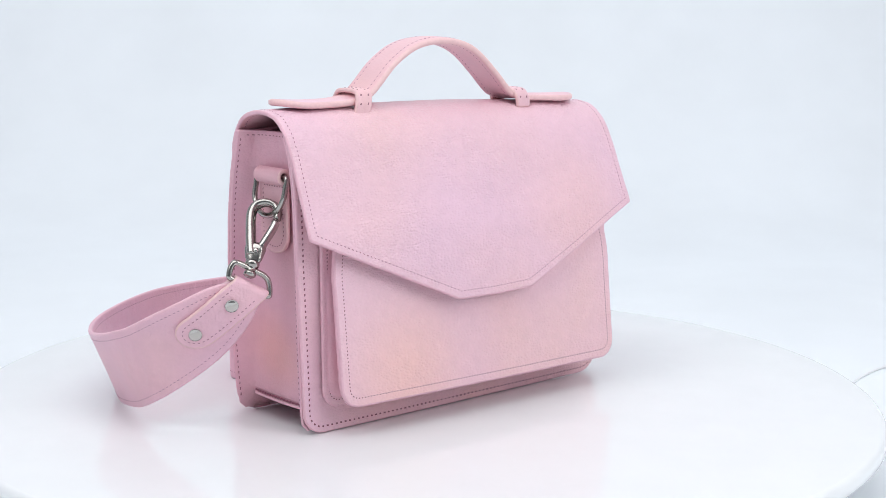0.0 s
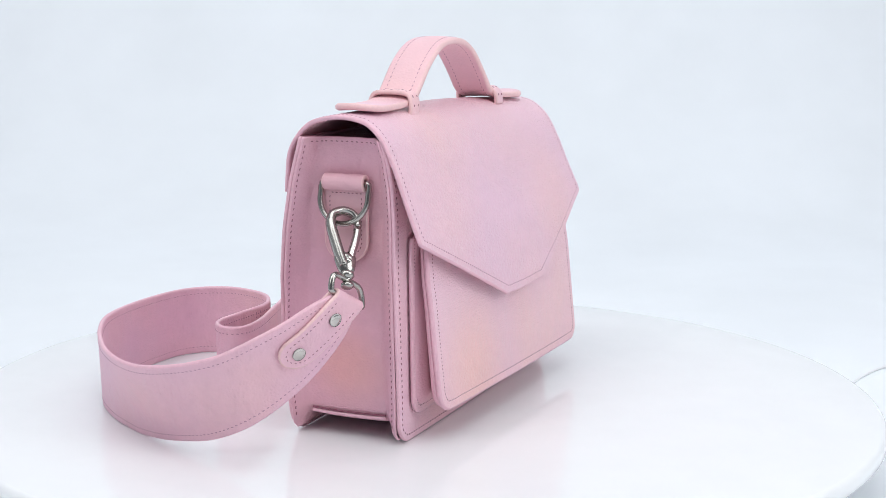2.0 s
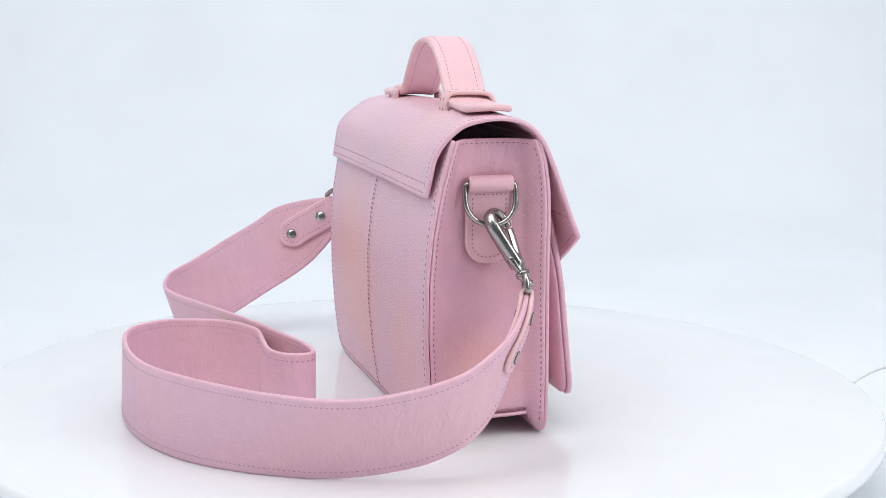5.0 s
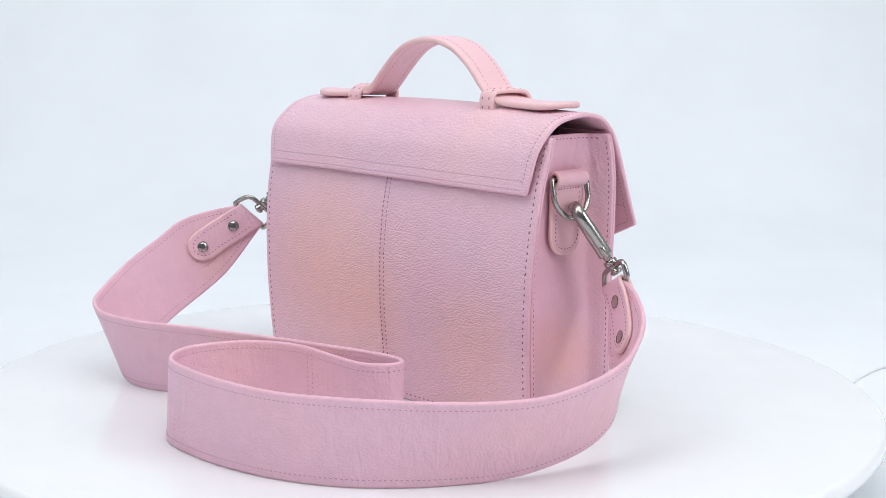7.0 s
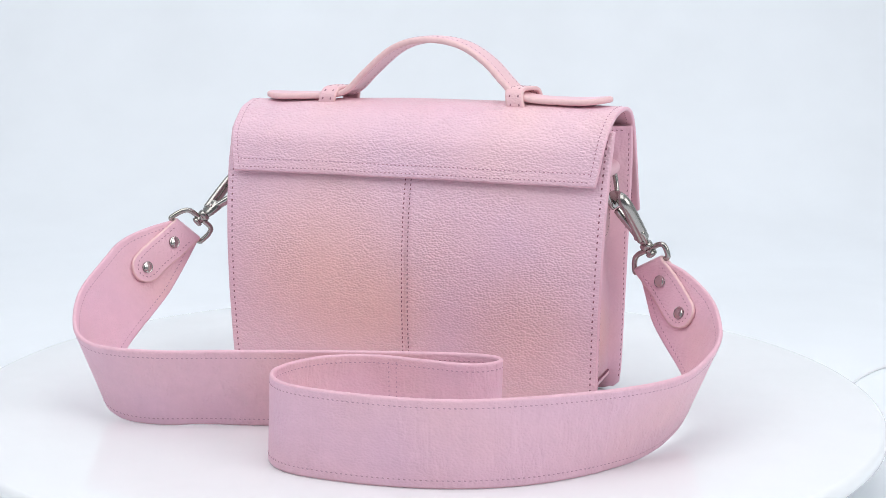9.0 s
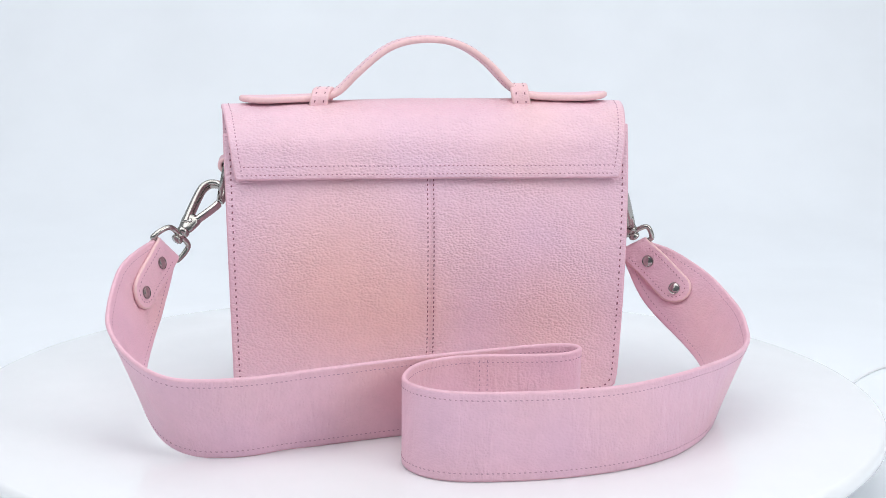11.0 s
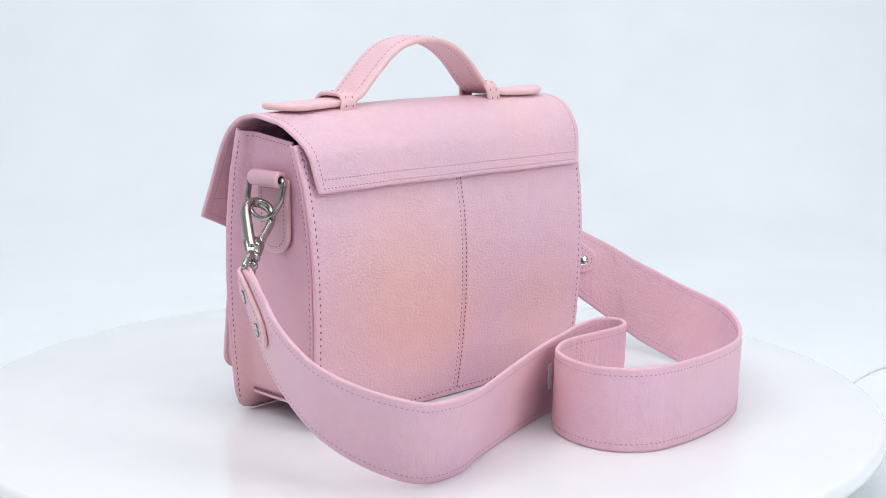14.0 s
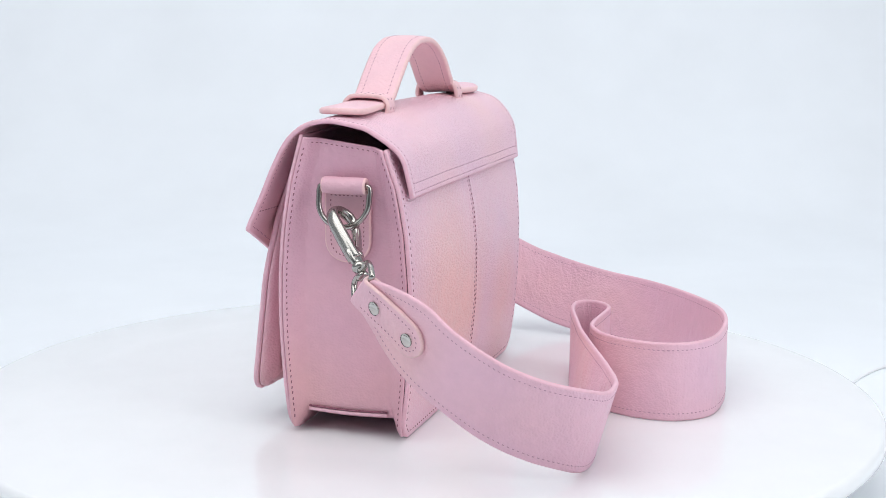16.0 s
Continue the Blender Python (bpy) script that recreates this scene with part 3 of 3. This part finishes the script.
def build_handle(bag):
    pts = [(-0.1128, 0.1814), (-0.0980, 0.1805), (-0.0850, 0.1803), (-0.0720, 0.1806), (-0.0620, 0.1820), (-0.0555, 0.1850), (-0.0495, 0.1905), (-0.0382, 0.2018), (-0.0235, 0.2110),
           (-0.0070, 0.2146), (0.0100, 0.2134), (0.0242, 0.2076), (0.0398, 0.1945), (0.0492, 0.1852), (0.0548, 0.1816), (0.0630, 0.1796), (0.0760, 0.1789), (0.0880, 0.1785), (0.0990, 0.1783), (0.1098, 0.1783)]
    rail = Rail(smooth_path([(x, 0, z) for x, z in pts], 8))
    L, hw, r = rail.length, 0.0111, 0.0150

    def F(b, s):
        p = rail(s)
        dome = 0.0007 * (1 - (b / hw) ** 2)
        return Vector((p.x - 0.001, HANDLE_Y - 0.032 * p.x + b, p.z + dome))

    def half(s):
        e = min(s, L - s)
        w = hw * (1 + 0.12 * (1 - ease((e - 0.010) / 0.030)))
        return w if e >= r else w * math.sqrt(max(0.02, 1 - ((r - e) / r) ** 2))

    ss = [r * (1 - math.cos(a)) for a in np.linspace(0, math.pi / 2, 9)] + list(np.linspace(r, L - r, 90))[1:-1]
    ss += [L - r * (1 - math.cos(a)) for a in np.linspace(math.pi / 2, 0, 9)]
    rows = [[(b, s) for b in spread(-half(s), half(s), 8, 0.0006)] for s in ss]
    handle = sheet("handle", F, rows, 0.0036, [TRIM, PALE_EDGE], bag, "arched leather top handle with pale painted edges")
    i = 0.0034
    stitching(F, [[(side * (hw - i), s) for s in np.linspace(0.050, L - 0.050, 100)] for side in (-1, 1)], 0.0036, handle, (1, -1), 0.0031, thread=PALE_THREAD)
    # keepers that hold the handle down on the flap
    for x, tilt in ((-0.0605, 0.10), (0.0610, -0.10)):
        s0 = min(np.linspace(0, L, 400), key=lambda q: abs(rail(q).x - x))
        top, base = rail(s0).z + 0.0034, 0.1768
        ww = hw + 0.0019
        prof = [(ww + 0.0006, base - 0.002), (ww + 0.0008, base + 0.003), (ww - 0.0005, top - 0.0015), (ww - 0.0035, top + 0.0006), (0, top + 0.0012),
                (-ww + 0.0035, top + 0.0006), (-ww + 0.0005, top - 0.0015), (-ww - 0.0008, base + 0.003), (-ww - 0.0006, base - 0.002)]
        kr = Rail(smooth_path([(0, y, z) for y, z in prof], 6))
        def K(a, s, x=x, kr=kr, tilt=tilt):
            p = kr(s)
            return Vector((x - 0.001 + a + 0.16 * p.y + tilt * (p.z - 0.18) * 2, HANDLE_Y - 0.032 * x + p.y, p.z))
        keeper = sheet("handle_keeper", K, [[(a, s) for a in spread(-0.0046, 0.0046, 5, 0.0006)] for s in np.linspace(0, kr.length, 40)], 0.0026, [TRIM, PALE_EDGE], bag, "leather keeper loop over the handle end")
        stitching(K, [[(a, s) for s in np.linspace(0.001, kr.length - 0.001, 40)] for a in (-0.0026, 0.0026)], 0.0026, keeper, (1, -1), 0.0048, 0.0009)


def build_side_tab(bag, sign):
    """The leather tab on a gusset, rolled over the straight bar of a D-ring."""
    x0, yc, hw, low = (0.1104 if sign < 0 else 0.1148), -0.0052, 0.0122, 0.0990
    roll_x, roll_z = (0.1124, 0.1416) if sign < 0 else (0.1200, 0.1404)
    F = lambda y, z: Vector((sign * (x0 + 0.0004 * math.sin(z * 60)) + CENTRE_X, yc + y, z))
    half = lambda z: rounded_half(z, low, hw, 0.011)
    tab = sheet("side_tab", F, panel_rows(low, roll_z - 0.001, half, 8, 12, 0.011), 0.0026, [SHADED_TAB, PALE_EDGE], bag, "rounded leather tab stitched to the gusset")
    stitching(F, [edge_path(low, roll_z - 0.007, half, 0.011, 0.0028)], 0.0026, tab, (1, -1), 0.0024)
    stitching(F, [[(y, roll_z - 0.0058) for y in np.linspace(-hw + 0.002, hw - 0.002, 12)]], 0.0026, tab, (1, -1), 0.0024)
    c, r = Vector((sign * roll_x + CENTRE_X, yc, roll_z)), 0.0034
    def R(y, a):
        return c + Vector((sign * math.cos(a) * r, y, math.sin(a) * r))
    sheet("rolled_loop", R, [[(y, a) for y in spread(-0.0115, 0.0115, 6, 0.0006)] for a in np.linspace(math.radians(-100), math.radians(215), 26)], 0.0024, [SHADED_TAB, PALE_EDGE], tab, "rolled leather loop round the ring's bar")
    # the ring: straight bar inside the roll, bow hanging outward
    w, tilt = 0.0142, 0.20
    down = Vector((sign * math.sin(tilt), 0, -math.cos(tilt)))
    along = Vector((0, 1, 0))
    pts2 = [(-w + 0.002, 0), (0, 0), (w - 0.002, 0), (w, 0.0022), (w, 0.006)] + [(w * math.cos(a), 0.0085 + 0.0138 * math.sin(a)) for a in np.linspace(0.15, math.pi - 0.15, 11)] + [(-w, 0.006), (-w, 0.0022)]
    ring = smooth_path([c + along * p + down * q for p, q in pts2], 4, True)
    tube("d_ring", ring, 0.00155, NICKEL, bag, True, 12, label="nickel D-ring hanging from the side tab")


def build_swivel_hook(bag, top, bottom, lateral, bar, bar_dir):
    """A lobster swivel hook from the D-ring down to the ring in the strap's end."""
    top, bottom, bar = Vector(top), Vector(bottom), Vector(bar)
    a = (bottom - top).normalized()
    l = (Vector(lateral) - a * Vector(lateral).dot(a)).normalized()
    n = a.cross(l)
    k = (bottom - top).length / 0.044
    P = lambda u, v, w=0.0: top + l * u * k + a * v * k + n * w * k
    body = [(-0.0016, 0.0350), (-0.0036, 0.0285), (-0.0060, 0.0190), (-0.0080, 0.0100), (-0.0082, 0.0045), (-0.0060, 0.0002), (-0.0006, -0.0020), (0.0050, -0.0006), (0.0080, 0.0035), (0.0084, 0.0086)]
    path = smooth_path([P(u, v) for u, v in body], 6)
    rad = [0.0029 - 0.0008 * ease(q / (len(path) - 1) * 1.3 - 0.2) for q in range(len(path))]
    hook = tube("swivel_hook", path, rad, NICKEL, bag, False, 16, 1.42, tuple(n), "brushed nickel lobster swivel hook")
    gate = smooth_path([P(0.0083, 0.0098), P(0.0073, 0.0150), P(0.0048, 0.0230), P(0.0022, 0.0305)], 5)
    tube("gate", gate, [0.0013] + [0.0023] * (len(gate) - 2) + [0.0019], POLISHED, hook, False, 12, 1.25, tuple(n))
    block = smooth_path([P(-0.0006, 0.0265), P(-0.0004, 0.0310), P(0.0, 0.0365), P(0.0, 0.0398)], 4)
    tube("hook_base", block, [0.0034, 0.0050, 0.0058, 0.0060, 0.0059, 0.0057, 0.0054, 0.0051, 0.0048, 0.0045, 0.0042, 0.0038, 0.0034][:len(block)], NICKEL, hook, False, 18, 0.56, tuple(n))
    for side in (1, -1):
        lathe("pivot_pin", P(0.0008, 0.0325, side * 0.0031), n * side, [(0.0, 0), (0.0014, 0), (0.0014, 0.0006), (0.0010, 0.0010), (0.0, 0.0010)], POLISHED, hook, 14)
    lathe("swivel_collar", P(0, 0.0392), a, [(0.0, 0), (0.0038, 0), (0.0040, 0.0008), (0.0040, 0.0022), (0.0034, 0.0030), (0.0026, 0.0034), (0.0026, 0.0062), (0.0034, 0.0064), (0.0034, 0.0080), (0.0024, 0.0088), (0.0, 0.0090)], NICKEL, hook, 22)
    hub = P(0, 0.0440)
    w = Vector(bar_dir).normalized()
    if w.dot(l) < 0:
        w = -w
    d = bar - hub
    pts = [hub + w * 0.0, hub + w * 0.0085 + d * 0.02, hub + w * 0.0116 + d * 0.30, hub + w * 0.0126 + d * 0.85, hub + w * 0.0110 + d * 1.0, bar,
           hub - w * 0.0110 + d * 1.0, hub - w * 0.0126 + d * 0.85, hub - w * 0.0116 + d * 0.30, hub - w * 0.0085 + d * 0.02]
    tube("strap_ring", smooth_path(pts, 5, True), 0.00165, NICKEL, hook, True, 12)


# upper and lower edge of the shoulder strap, from one hook round behind the bag to the other
STRAP_UP = [(-0.1465, -0.0155, 0.0872), (-0.1600, -0.0090, 0.0830), (-0.1735, 0.0005, 0.0750), (-0.1820, 0.0118, 0.0680), (-0.1880, 0.0280, 0.0593), (-0.1893, 0.0420, 0.0547),
            (-0.1877, 0.0566, 0.0510), (-0.1822, 0.0812, 0.0477), (-0.1710, 0.1025, 0.0455), (-0.1560, 0.1215, 0.0452), (-0.1385, 0.1380, 0.0452), (-0.1130, 0.1575, 0.0452), (-0.0825, 0.1745, 0.0452),
            (-0.0450, 0.1815, 0.0452), (-0.0050, 0.1800, 0.0452), (0.0150, 0.1715, 0.0452), (0.0250, 0.1560, 0.0452), (0.0245, 0.1400, 0.0452), (0.0170, 0.1225, 0.0452), (0.0050, 0.1115, 0.0452),
            (-0.0140, 0.1045, 0.0452), (-0.0420, 0.1055, 0.0452), (-0.0650, 0.1055, 0.0452), (-0.0770, 0.0975, 0.0452), (-0.0790, 0.0880, 0.0452), (-0.0710, 0.0825, 0.0452), (-0.0500, 0.0850, 0.0452),
            (-0.0200, 0.0940, 0.0452), (0.0060, 0.1020, 0.0452), (0.0420, 0.1155, 0.0452), (0.0900, 0.1345, 0.0452), (0.1130, 0.1420, 0.0452), (0.1290, 0.1440, 0.0455), (0.1445, 0.1425, 0.0470),
            (0.1570, 0.1370, 0.0506), (0.1685, 0.1225, 0.0551), (0.1770, 0.1075, 0.0620), (0.1812, 0.0940, 0.0700), (0.1800, 0.0737, 0.0815), (0.1745, 0.0570, 0.0910), (0.1670, 0.0402, 0.0960), (0.1600, 0.0250, 0.0985)]
STRAP_LOW = [(-0.1325, -0.0205, 0.0790), (-0.1375, -0.0165, 0.0655), (-0.1435, -0.0090, 0.0520), (-0.1530, -0.0010, 0.0400), (-0.1650, 0.0108, 0.0275), (-0.1718, 0.0253, 0.0175),
             (-0.1708, 0.0466, 0.0088), (-0.1648, 0.0732, 0.0026), (-0.1575, 0.0945, 0.0014), (-0.1480, 0.1130, 0.0012), (-0.1350, 0.1330, 0.0012), (-0.1120, 0.1565, 0.0012), (-0.0805, 0.1735, 0.0012),
             (-0.0430, 0.1820, 0.0012), (-0.0050, 0.1820, 0.0012), (0.0140, 0.1750, 0.0012), (0.0245, 0.1600, 0.0012), (0.0250, 0.1420, 0.0012), (0.0180, 0.1240, 0.0012), (0.0060, 0.1105, 0.0012),
             (-0.0140, 0.1035, 0.0012), (-0.0420, 0.1040, 0.0012), (-0.0640, 0.1045, 0.0012), (-0.0760, 0.0970, 0.0012), (-0.0780, 0.0880, 0.0012), (-0.0700, 0.0825, 0.0012), (-0.0500, 0.0850, 0.0012),
             (-0.0200, 0.0910, 0.0012), (0.0060, 0.0965, 0.0012), (0.0420, 0.1065, 0.0012), (0.0820, 0.1195, 0.0012), (0.1050, 0.1290, 0.0012), (0.1240, 0.1305, 0.0012), (0.1370, 0.1280, 0.0020),
             (0.1480, 0.1220, 0.0060), (0.1570, 0.1060, 0.0125), (0.1625, 0.0880, 0.0205), (0.1630, 0.0700, 0.0300), (0.1595, 0.0470, 0.0450), (0.1555, 0.0320, 0.0610), (0.1525, 0.0235, 0.0720), (0.1495, 0.0135, 0.0850)]


def build_strap(bag):
    up, low = smooth_path(STRAP_UP, 6), smooth_path(STRAP_LOW, 6)
    for k in range(len(up)):
        mid, v = (up[k] + low[k]) / 2, (up[k] - low[k]) / 2
        if v.length > 0.0232:
            v = v.normalized() * 0.0232
        up[k], low[k] = mid + v, mid - v
    centre = [(p + q) / 2 for p, q in zip(up, low)]
    rail = Rail(centre)
    L = rail.length
    wide = [(p - q) / 2 for p, q in zip(up, low)]

    def half_vector(s):
        s = min(max(s, 0.0), L)
        k = min(int(np.searchsorted(rail.s, s, side="right")) - 1, len(wide) - 2)
        u = (s - rail.s[k]) / max(1e-9, rail.s[k + 1] - rail.s[k])
        return wide[k].lerp(wide[k + 1], u)

    def F(v, s):
        return rail(s) + half_vector(s) * v

    vs = [-1, -0.96, -0.8, -0.4, 0, 0.4, 0.8, 0.96, 1]
    ss = [0, 0.001] + list(np.linspace(0.004, L - 0.004, 250)) + [L - 0.001, L]
    strap = sheet("shoulder_strap", F, [[(v, s) for v in vs] for s in ss], 0.0026, [STRAP, EDGE], bag, "wide pink leather shoulder strap standing on edge in folds")
    lines = []
    for side in (-1, 1):
        lines.append([(side * (1 - 0.0034 / max(0.010, half_vector(s).length)), s) for s in np.linspace(0.004, L - 0.004, 330)])
    s_join = min(np.linspace(0.2, L - 0.2, 400), key=lambda q: (rail(q) - Vector((-0.022, 0.104, 0.0228))).length)
    lines += [[(v, s_join + o) for v in np.linspace(-0.9, 0.9, 24)] for o in (-0.0022, 0.0022)]
    stitching(F, lines, 0.0026, strap, (1, -1), 0.0027, thread=STRAP_THREAD)

    # small woven label peeping out where the strap doubles back
    C = lambda x, z: Vector((0.0030 + x, 0.1046 + 0.25 * x + 0.0006 * math.sin(z * 900), 0.0270 + z))
    sheet("care_label", C, [[(x, z) for x in spread(-0.0022, 0.0022, 3, 0.0003)] for z in np.linspace(-0.0075, 0.0075, 8)], 0.0005, [PLASTIC, PLASTIC], strap, "tiny white woven label")

    # riveted tongues that fold through the rings at both ends
    tongue_half, off = 0.0097, 0.0027
    for end in (0, 1):
        at = (lambda q: q) if end == 0 else (lambda q: L - q)
        d0 = (rail(at(0.006)) - rail(at(0.0))).normalized()
        def across(q):
            return half_vector(at(max(q, 0.0))).normalized()
        def out(q):
            d = (rail(at(q + 0.002)) - rail(at(max(0.0, q - 0.002)))).normalized()
            return d.cross(across(q)).normalized()
        qr, long = off * math.pi / 2, 0.0505
        def T(b, q, at=at, across=across, out=out, d0=d0):
            m = abs(q)
            if m < qr:
                g = q / qr * math.pi / 2
                return rail(at(0)) - d0 * math.cos(g) * off + out(0) * math.sin(g) * off + across(0) * b
            return rail(at(m - qr)) + out(m - qr) * math.copysign(off, q) + across(m - qr) * b
        def half(q):
            e = long - abs(q)
            return tongue_half if e >= 0.0105 else tongue_half * math.sqrt(max(0.02, 1 - ((0.0105 - e) / 0.0105) ** 2))
        tip = [0.0105 * (1 - math.cos(a)) for a in np.linspace(0, math.pi / 2, 8)]
        qs = [-long + e for e in tip] + list(np.linspace(-long + 0.012, long - 0.012, 44)) + [long - e for e in reversed(tip)]
        tongue = sheet("strap_tongue", T, [[(b, q) for b in spread(-half(q), half(q), 6, 0.0006)] for q in qs], 0.0024, [STRAP, PALE_EDGE], bag, "riveted leather tongue folded through the strap ring")
        i = 0.0028
        for sgn in (-1, 1):
            loop = [(tongue_half - i, sgn * q) for q in np.linspace(0.008, long - 0.0105, 16)]
            loop += [((tongue_half - i) * math.cos(a), sgn * (long - 0.0105 + (0.0105 - i) * math.sin(a))) for a in np.linspace(0.15, math.pi - 0.15, 10)]
            loop += [(-(tongue_half - i), sgn * q) for q in np.linspace(long - 0.0105, 0.008, 16)]
            stitching(T, [loop], 0.0024, tongue, (1, -1), 0.0027, thread=PALE_THREAD)
            for q in (0.0165, 0.0415):
                c = T(0.0, sgn * q)
                nn = out(q - qr) * sgn
                lathe("rivet", c + nn * 0.0008, nn, [(0.0, 0), (0.0034, 0), (0.0037, 0.0012), (0.0036, 0.0008), (0.0028, 0.0013), (0.0015, 0.0015), (0.0, 0.0016)], POLISHED, tongue, 20, "domed nickel rivet")
    return rail, half_vector, L


def build_handbag():
    bag = tagged(new("handbag"), "pink leather satchel handbag with shoulder strap, standing on a turntable", "handbag")
    build_body(bag)
    build_pocket(bag)
    build_flap(bag)
    build_handle(bag)
    for sign in (-1, 1):
        build_side_tab(bag, sign)
    rail, hv, L = build_strap(bag)
    build_swivel_hook(bag, (-0.1185, -0.0064, 0.1252), (-0.1372, -0.0178, 0.0934), (0.70, -0.70, 0.0), rail(0.0) + Vector((0.0004, -0.0006, 0.0006)), hv(0.0))
    build_swivel_hook(bag, (0.1235, -0.0055, 0.1258), (0.1455, 0.0140, 0.0998), (-0.96, 0.20, 0.0), rail(L) + Vector((-0.0004, -0.0006, 0.0006)), hv(L))
    return bag


build_backdrop()
build_reflection_wall()
turntable_disc = build_turntable()
build_cable()
handbag = build_handbag()


def motions():
    rows = [(float(t), pose(0, 0, 0, 0, 0, a)) for t, a in enumerate(TURN)]
    walk(handbag, rows)
    walk(turntable_disc, rows)


motions()
